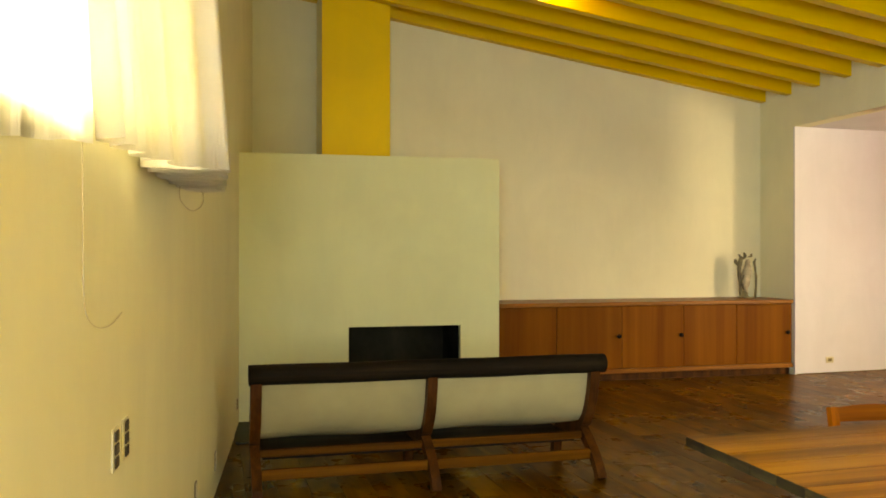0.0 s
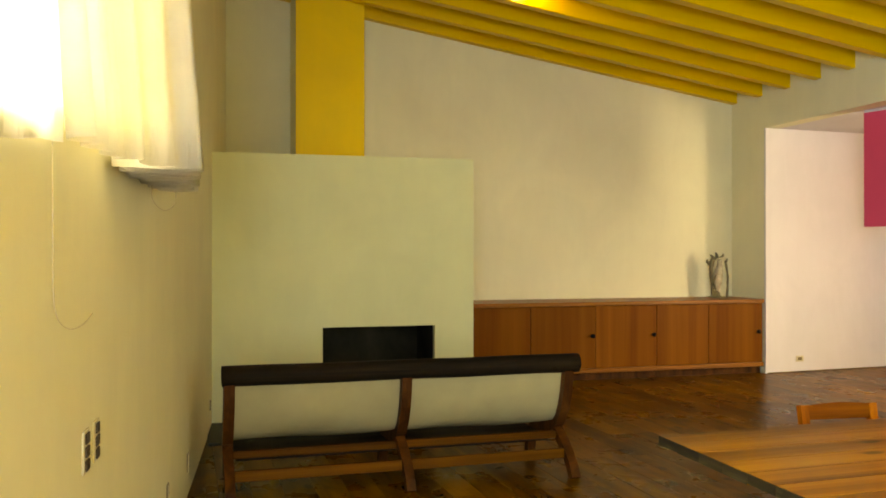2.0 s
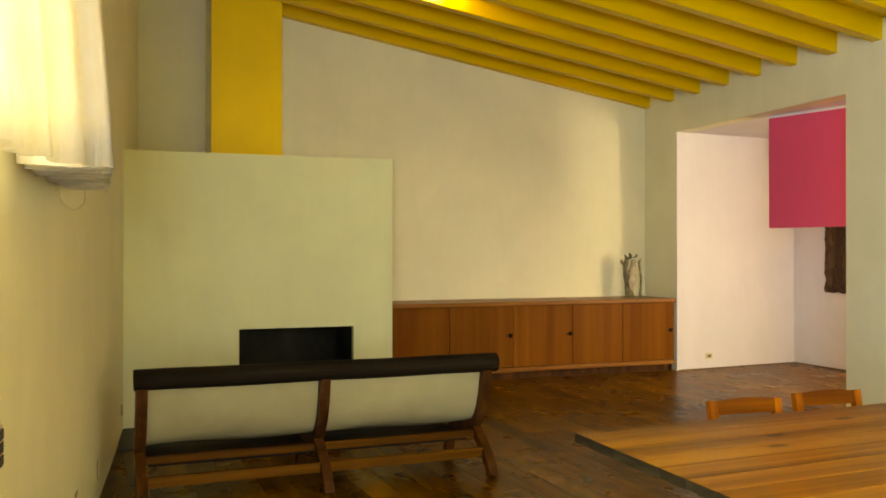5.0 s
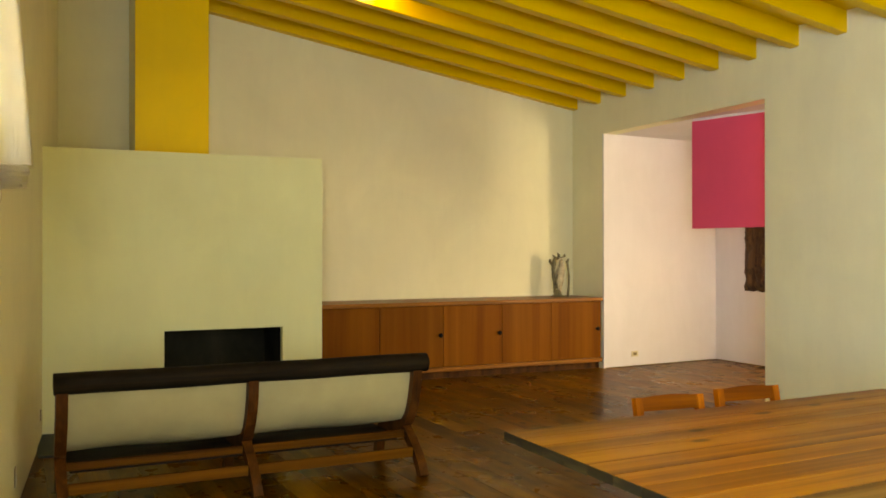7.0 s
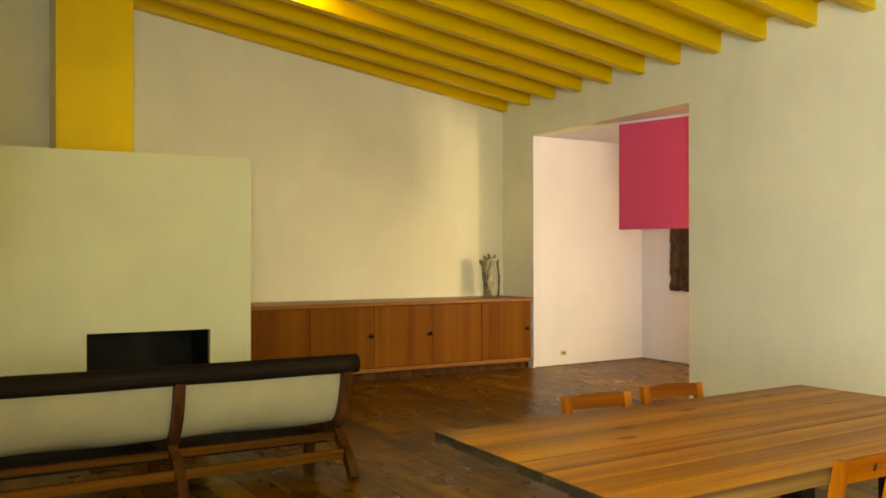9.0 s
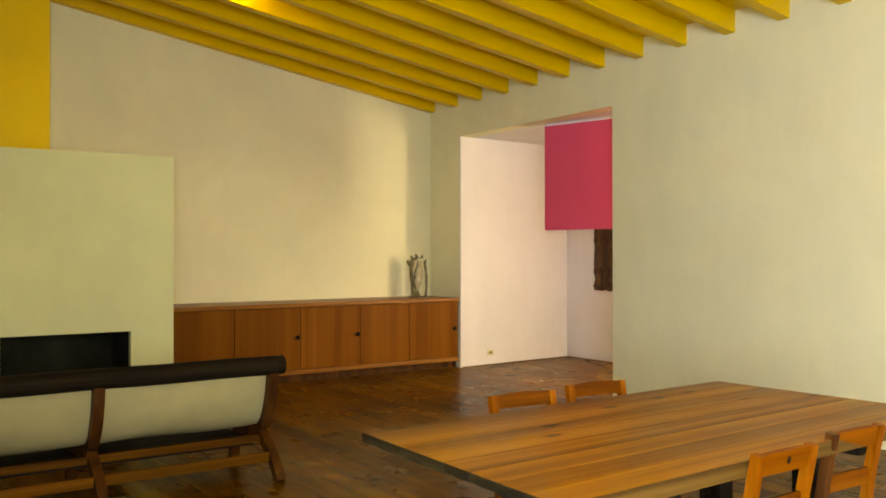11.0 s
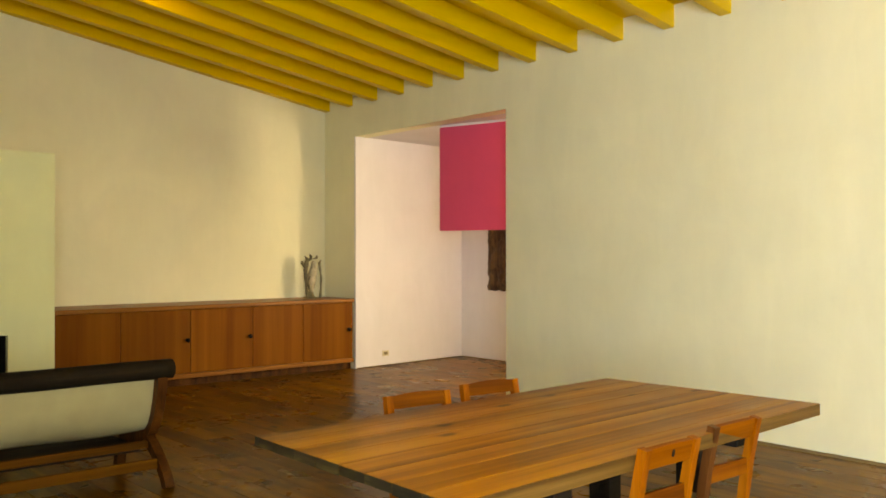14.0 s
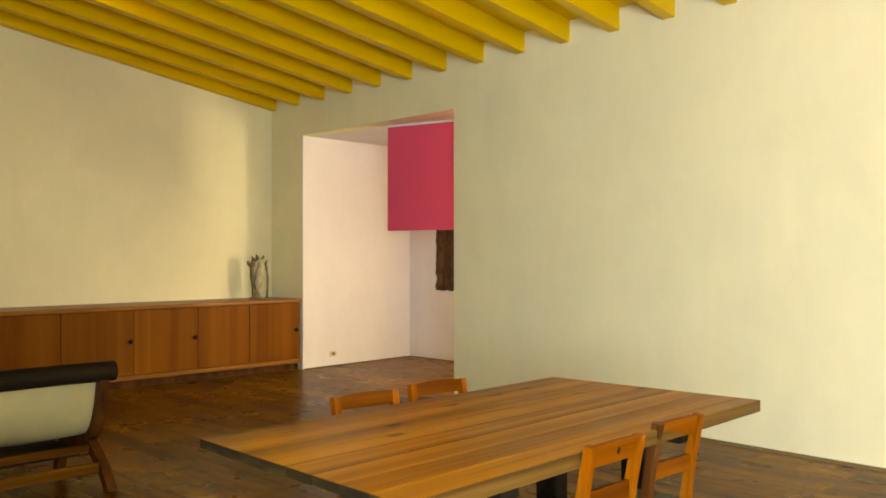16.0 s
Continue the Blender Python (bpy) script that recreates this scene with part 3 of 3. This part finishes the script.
def dining_chair(at, turn, post, rail, label, width=0.375, left_post=None, knot=False, low=0.698):
    """A small rustic chair; its back is at local y = 0, and it faces +y."""
    ch = thing("dining_chair", label, "chair", "chairs round the table", at, turn)
    h, s, depth, top = width / 2, 0.036, 0.42, 0.78
    for sx in (-1, 1):
        x = sx * (h - s / 2)
        curve = [(0.045, 0.0), (0.06, 0.22), (0.06, 0.43), (0.036, 0.60), (0.0, top)]
        part("back_post", strip(curve, x, s, 0.036), left_post if left_post and sx < 0 else post, ch)
        part("front_leg", box((x - s / 2, depth - s, 0.0), (x + s / 2, depth, 0.42), 0.004), post, ch)
        part("side_rail", box((x - 0.012, 0.10, 0.36), (x + 0.012, depth - s, 0.41), 0.003), rail, ch)
        part("side_stretcher", box((x - 0.011, 0.095, 0.16), (x + 0.011, depth - s, 0.185), 0.003), rail, ch)
    inner = h - s + 0.002
    part("top_slat", arched(-inner, inner, low, 0.774, 0.010 if low > 0.705 else 0.002, pose(0, 0.148, 0.018, 11.5)), rail, ch)
    if knot:
        bm = bmesh.new()
        bmesh.ops.create_circle(bm, cap_ends=True, segments=12, radius=0.012, matrix=pose(0.015, -0.0035, 0.742, 101.5) @ Matrix.Diagonal((0.75, 1.2, 1, 1)))
        bmesh.ops.solidify(bm, geom=bm.faces[:], thickness=0.0015)
        part("knot", bm, DARKWOOD, ch, "dark wood knot")
    part("lower_slat", box((-inner, 0.03, 0.545), (inner, 0.05, 0.61), 0.004), rail, ch)
    part("front_rail", box((-inner, depth - s + 0.006, 0.36), (inner, depth - 0.006, 0.41), 0.003), rail, ch)
    part("back_rail", box((-inner, 0.075, 0.36), (inner, 0.097, 0.41), 0.003), rail, ch)
    part("front_stretcher", box((-inner, depth - s + 0.006, 0.22), (inner, depth - 0.01, 0.25), 0.003), rail, ch)
    bm = bmesh.new()
    nx, ny = 66, 8
    sheet = [[bm.verts.new((-inner + 2 * inner * i / nx, 0.085 + (depth - 0.095) * j / ny,
                            0.425 - 0.012 * math.sin(math.pi * j / ny) + (0.004 if i % 3 == 1 else 0.0))) for j in range(ny + 1)] for i in range(nx + 1)]
    for i in range(nx):
        for j in range(ny):
            bm.faces.new((sheet[i][j], sheet[i + 1][j], sheet[i + 1][j + 1], sheet[i][j + 1]))
    bmesh.ops.solidify(bm, geom=bm.faces[:], thickness=0.018)
    part("seat", bm, RUSH, ch, "woven pale rush seat", True)
    return ch


dining_chair((2.755, 3.335, 0), 176, CHAIR, CHAIR_RAIL, "small orange pine chair pushed under the table's long side", low=0.712)
dining_chair((3.285, 3.385, 0), 176, CHAIR, CHAIR_RAIL, "small orange pine chair pushed under the table's long side", low=0.712)
dining_chair((2.70, 1.863, 0), 1, CHAIR, CHAIR_RAIL, "small bright orange pine chair with a knot in its slat", 0.342, None, True)
# left post in a darker brown than the rest
dining_chair((3.240, 1.93, 0), 0, CHAIR, CHAIR_RAIL, "small orange brown pine chair with a rush seat", 0.345, DARK_CHAIR)

# ---- window and curtains ----
bm = bmesh.new()
fx = lambda y: left_x(y) - 0.26
for y0, y1, z0, z1 in ((WY0, WY0 + 0.06, WZ0, WZ1), (WY1 - 0.06, WY1, WZM, WZ1), (WY0 + 0.06, WYM, WZ0, WZ0 + 0.06), (WYM, WY1 - 0.06, WZM, WZM + 0.06),
                       (WY0 + 0.06, WY1 - 0.06, WZ1 - 0.06, WZ1), (1.92, 1.98, WZ0 + 0.06, WZ1 - 0.06)):
    add_box(bm, (fx((y0 + y1) / 2) - 0.03, y0, z0), (fx((y0 + y1) / 2) + 0.03, y1, z1))
win = tagged(new("window_1"), "high wooden window behind pale curtains", "window", kind="structure")
part("window_frame", bm, FRAME, win)
tagged(part("backdrop", box((-3.0, -1.5, 0.5), (-2.95, 6.5, 5.5)), OUTSIDE), "bright overcast sky outside the window", "sky", kind="structure")


def drape(name, foot, z0, z1, folds, deep, material, label, flare=0.0, thick=0.006, rise=0.0):
    """A hanging cloth along a line of plan points, with folds that open towards the hem."""
    bm = bmesh.new()
    pts = [Vector((*p, 0)) for p in foot]
    length = [0.0]
    for p, q in zip(pts, pts[1:]):
        length.append(length[-1] + (q - p).length)
    n, rows_z = folds * 12, 10
    crease = lambda a: 1.0 - 2.0 * abs(math.sin(a / 2)) ** 0.7

    def along(s):
        for i in range(len(pts) - 1):
            if s <= length[i + 1] or i == len(pts) - 2:
                k = (s - length[i]) / (length[i + 1] - length[i])
                d = (pts[i + 1] - pts[i]).normalized()
                return pts[i].lerp(pts[i + 1], k), Vector((d.y, -d.x, 0))
    cols = []
    for j in range(n + 1):
        s = length[-1] * j / n
        p, nrm = along(s)
        ph = 2 * math.pi * folds * j / n
        col = []
        for i in range(rows_z + 1):
            f = i / rows_z
            amp = deep * (0.55 + 0.45 * (1 - f)) * (0.7 + 0.5 * noise.noise((s * 3.1, f * 0.8, 3.0)))
            q = p + nrm * amp * crease(ph + 0.8 * noise.noise((s * 2.0, f, 7.0)) + 0.9 * math.sin(ph * 0.37))
            z = z0 + rise * (1 - f) * j / n + (z1 - z0) * f + 0.012 * noise.noise((s * 6, 1, 1)) * (1 - f)
            col.append(bm.verts.new((q.x - flare * f, q.y, z)))
        cols.append(col)
    for c0, c1 in zip(cols, cols[1:]):
        for i in range(rows_z):
            bm.faces.new((c0[i], c1[i], c1[i + 1], c0[i + 1]))
    bmesh.ops.solidify(bm, geom=bm.faces[:], thickness=thick)
    return tagged(part(name, bm, material, None, "", True), label, "curtain")


drape("sheer_curtain", [(left_x(y) + 0.022, y) for y in (0.6, 1.2, 1.7, 2.2)], 1.533, 3.6, 9, 0.018, SHEER, "thin white curtain glowing with daylight", rise=0.17)
curtain = drape("curtain", [(-0.225, 2.12), (-0.205, 2.36), (-0.17, 2.56), (-0.12, 2.72), (-0.04, 2.82), (0.045, 2.90)], 1.705, 3.8, 6, 0.05,
                CURTAIN, "gathered ivory cotton curtain beside the window", 0.16)
zig = [(0.045, 2.90)]
for k in range(13):
    y = 2.86 + 0.085 * k
    zig += [(left_x(y) + 0.015 + 0.01 * math.sin(k * 2.3), y + 0.01), (0.055 - 0.0015 * k + 0.012 * math.sin(k * 1.7), y + 0.06 if k else 2.97)]
pleats = drape("pleats", zig, 1.705, 3.8, 26, 0.012, CURTAIN, "deep pleats of ivory cotton", 0.16)
pleats.parent = curtain
del pleats["category"]

# ---- small things on the walls ----
wall_turn = -math.degrees(math.atan(LEFTK))


def wall_plate(y, z, w, h, material, insert, label):
    """A plate screwed to the left wall; its local x stands out from the wall."""
    pl = thing("socket_plate", label, "socket", at=(left_x(y), y, z), turn=wall_turn)
    part("plate", box((0.0, -w / 2, -h / 2), (0.006, w / 2, h / 2), 0.002), material, pl)
    for k in (-1, 0, 1):
        part("insert", box((0.006, -w * 0.30, k * h * 0.31 - h * 0.125), (0.011, w * 0.30, k * h * 0.31 + h * 0.125), 0.002), insert, pl)
    return pl


wall_plate(2.573, 0.917, 0.075, 0.115, IVORY, DARKMETAL, "ivory socket plate with dark bronze inserts")
wall_plate(2.715, 0.918, 0.075, 0.115, IVORY, DARKMETAL, "ivory switch plate with dark bronze keys")
wall_plate(5.55, 0.20, 0.07, 0.11, BRASS, IVORY, "small brass socket plate low on the wall")
wall_plate(4.50, 0.285, 0.07, 0.11, BRASS, IVORY, "small brass socket plate low on the wall")
wall_plate(7.45, 0.22, 0.06, 0.09, IVORY, BRASS, "small ivory socket plate low on the wall")


def cord(name, points, r, label):
    fine = []
    pts = [Vector(p) for p in points]
    for i in range(len(pts) - 1):
        p0, p1, p2, p3 = pts[max(i - 1, 0)], pts[i], pts[i + 1], pts[min(i + 2, len(pts) - 1)]
        for k in range(6):
            u = k / 6
            fine.append(0.5 * (2 * p1 + (p2 - p0) * u + (2 * p0 - 5 * p1 + 4 * p2 - p3) * u * u + (3 * p1 - p0 - 3 * p2 + p3) * u ** 3))
    fine.append(pts[-1])
    return part(name, sweep(fine, ring(r, 6)), CORD, curtain, label, True)


on_left = lambda y, z, o=0.004: (left_x(y) + o, y, z)
cord("cord", [on_left(2.195, 1.70), on_left(2.20, 1.5), on_left(2.205, 1.37), on_left(2.24, 1.30), on_left(2.36, 1.262),
                      on_left(2.52, 1.258), on_left(2.66, 1.28)], 0.0013, "thin beige cord hanging down the wall")
cord("cord", [on_left(3.70, 1.72, 0.03), on_left(3.72, 1.655, 0.03), on_left(3.83, 1.618, 0.06), on_left(3.95, 1.65, 0.09), on_left(3.97, 1.71, 0.09)],
     0.002, "thin beige cord looped under the curtain")
# hall socket
hs = thing("socket_plate", "small ivory socket plate on the hall wall", "socket", at=(7.125, 9.265, 0.16), turn=4)
part("plate", box((-0.055, -0.006, -0.035), (0.055, 0.001, 0.035), 0.002), IVORY, hs)
part("insert", box((-0.03, -0.010, -0.018), (0.03, -0.006, 0.018), 0.002), BRASS, hs)

# skirting
side_wall("baseboard", lambda y: right_x(y) - 0.11, 0.1085, [(BACK, OY0, 0.0, 0.006)], SKIRT, "worn brown border board along the foot of the wall")
bm = prism([(right_x(OY1) + 0.02, OY1 - 0.006), (HALL_X - 0.001, 9.362), (HALL_X - 0.001, 9.368), (right_x(OY1) + 0.02, OY1)], 0.0, 0.012)
tagged(part("baseboard_hall", bm, SKIRT), "thin wooden skirting line in the hall", "skirting", kind="structure")
tagged(part("baseboard_hall_side", box((HALL_X - 0.008, 6.0, 0), (HALL_X - 0.001, 9.355, 0.012)), SKIRT), "thin wooden skirting line in the hall", "skirting", kind="structure")

# carved figure on the cabinet
def lump(bm, centres, n=12):
    """A lofted limb through (x, y, z, rx, ry) rings."""
    rings = []
    for x, y, z, rx, ry in centres:
        rings.append([bm.verts.new((x + rx * math.cos(2 * math.pi * i / n) * (1 + 0.18 * noise.noise((i * 1.3, z * 30, x * 20))),
                                    y + ry * math.sin(2 * math.pi * i / n), z)) for i in range(n)])
    for r0, r1 in zip(rings, rings[1:]):
        for i in range(n):
            bm.faces.new((r0[i], r0[(i + 1) % n], r1[(i + 1) % n], r1[i]))
    bm.faces.new(rings[0][::-1])
    bm.faces.new(rings[-1])


def branch(bm, points, n=7):
    """A bent, knobby limb through (x, y, z, r) points."""
    fine = []
    for (p, q) in zip(points, points[1:]):
        for k in range(4):
            fine.append([a + (b - a) * k / 4 for a, b in zip(p, q)])
    fine.append(points[-1])
    rings = []
    for k, (x, y, z, rad) in enumerate(fine):
        rad *= 1 + 0.35 * noise.noise((k * 1.7, x * 40, z * 30))
        rings.append([bm.verts.new((x + rad * math.cos(2 * math.pi * i / n), y + rad * math.sin(2 * math.pi * i / n), z + 0.15 * rad * math.sin(i * 2.1))) for i in range(n)])
    for r0, r1 in zip(rings, rings[1:]):
        for i in range(n):
            bm.faces.new((r0[i], r0[(i + 1) % n], r1[(i + 1) % n], r1[i]))
    bm.faces.new(rings[0][::-1])
    bm.faces.new(rings[-1])


bm = bmesh.new()
# pale draped body
lump(bm, [(-0.005, 0, 0.06, 0.018, 0.02), (-0.012, 0, 0.11, 0.03, 0.03), (-0.014, 0, 0.17, 0.046, 0.036), (-0.006, 0, 0.24, 0.052, 0.04),
          (0.006, 0, 0.31, 0.046, 0.036), (0.014, 0, 0.36, 0.034, 0.03), (0.012, 0, 0.40, 0.024, 0.024), (0.014, 0, 0.425, 0.027, 0.027), (0.014, 0, 0.45, 0.012, 0.012)])
pale_faces = len(bm.faces)
# dark foot and the rough dark limbs round the body
lump(bm, [(0, 0, 0, 0.10, 0.06), (0, 0, 0.014, 0.098, 0.058), (-0.02, 0, 0.02, 0.045, 0.04), (-0.02, 0, 0.06, 0.032, 0.03), (-0.012, 0, 0.09, 0.024, 0.022)])
branch(bm, [(-0.05, 0, 0.02, 0.018), (-0.062, -0.01, 0.13, 0.014), (-0.07, -0.015, 0.24, 0.017), (-0.072, -0.01, 0.34, 0.021), (-0.062, 0, 0.42, 0.027), (-0.05, 0, 0.475, 0.02), (-0.075, 0, 0.505, 0.008)])
branch(bm, [(-0.066, 0, 0.36, 0.014), (-0.1, 0, 0.41, 0.02), (-0.108, 0, 0.45, 0.012)])
branch(bm, [(-0.055, 0, 0.44, 0.018), (-0.018, -0.01, 0.47, 0.022), (0.022, -0.01, 0.475, 0.025), (0.045, 0, 0.485, 0.016), (0.05, 0, 0.515, 0.008)])
branch(bm, [(-0.02, 0, 0.46, 0.016), (-0.012, 0, 0.50, 0.017), (-0.025, 0, 0.53, 0.007)])
branch(bm, [(0.085, 0.0, 0.01, 0.012), (0.092, 0, 0.12, 0.010), (0.094, 0, 0.25, 0.012), (0.085, 0, 0.34, 0.012), (0.075, 0, 0.42, 0.015), (0.09, 0, 0.46, 0.007)])
branch(bm, [(-0.03, -0.03, 0.1, 0.012), (-0.05, -0.04, 0.18, 0.014), (-0.03, -0.045, 0.27, 0.01)])
fig = part("statue", bm, STATUE, None, "", True)
fig.data.materials.append(STATUE_DARK)
for f in fig.data.polygons:
    if f.index >= pale_faces:
        f.material_index = 1
fig.matrix_world = pose(6.265, 9.665, 0.886, 0, 0, -25) @ Matrix.Diagonal((1.2, 1.2, 1.05, 1))
tagged(fig, "worn pale carved figure among dark limbs on the low cabinet", "statue")

# carved wood on the hall wall
bm = bmesh.new()
ny, nz = 26, 40
front = [[None] * (nz + 1) for _ in range(ny + 1)]
for i in range(ny + 1):
    for j in range(nz + 1):
        v, z = i / ny, j / nz
        edge = 0.022 * noise.noise((5, z * 9, 0)) + 0.012 * noise.noise((9, z * 25, 0))
        y = 8.15 + 0.66 * v + edge * (2 * v - 1) * 1.5
        zz = 0.95 + 0.92 * z + 0.02 * noise.noise((v * 8, 3, 1)) * (1 - 2 * z)
        bulge = min(1, 6 * min(v, 1 - v)) * min(1, 8 * min(z, 1 - z))
        d = 0.02 + 0.075 * bulge * (0.75 + 0.5 * noise.noise((v * 5, z * 6, 2)) + 0.35 * noise.noise((v * 14, z * 12, 6)))
        front[i][j] = bm.verts.new((HALL_X - 0.003 - d, y, zz))
for i in range(ny):
    for j in range(nz):
        bm.faces.new((front[i][j], front[i + 1][j], front[i + 1][j + 1], front[i][j + 1]))
rim = [front[i][0] for i in range(ny)] + [front[ny][j] for j in range(nz)] + [front[i][nz] for i in range(ny, 0, -1)] + [front[0][j] for j in range(nz, 0, -1)]
backs = [bm.verts.new((HALL_X - 0.001, v.co.y, v.co.z)) for v in rim]
for i in range(len(rim)):
    j = (i + 1) % len(rim)
    bm.faces.new((rim[i], rim[j], backs[j], backs[i]))
bm.faces.new(backs)
tagged(part("wall_carving", bm, CARVING, None, "", True), "dark rough old carved wood relief hung on the white wall", "carving")

# ---- floor ----
bm = prism([(-1.2, BACK - 0.3), (HALL_X + 0.3, BACK - 0.3), (HALL_X + 0.3, FAR + 0.4), (-1.2, FAR + 0.4)], -0.12, -0.012)
floor = tagged(part("floor", bm, GAP), "dark waxed wooden plank floor", "floor", kind="structure")
rnd = random.Random(4)
PW = 0.19
meshes = {}
for c in range(int((HALL_X + 1.0) / PW) + 1):
    x = -0.95 + PW * c
    y, end = BACK, BACK + rnd.choice((0.7, 1.4, 2.1, 2.8))
    while y < FAR:
        end = min(end, FAR)
        ln = round(end - y, 2)
        if ln not in meshes:
            ob = part("plank", box((0.0015, 0, -0.03), (PW - 0.0015, ln - 0.003, 0.0), 0.0012), FLOOR, floor)
            meshes[ln] = ob.data
        else:
            ob = new("plank", meshes[ln])
            ob.parent = floor
        ob.location = (x, y, 0.0)
        y, end = end, end + rnd.choice((2.8, 3.5, 4.2))
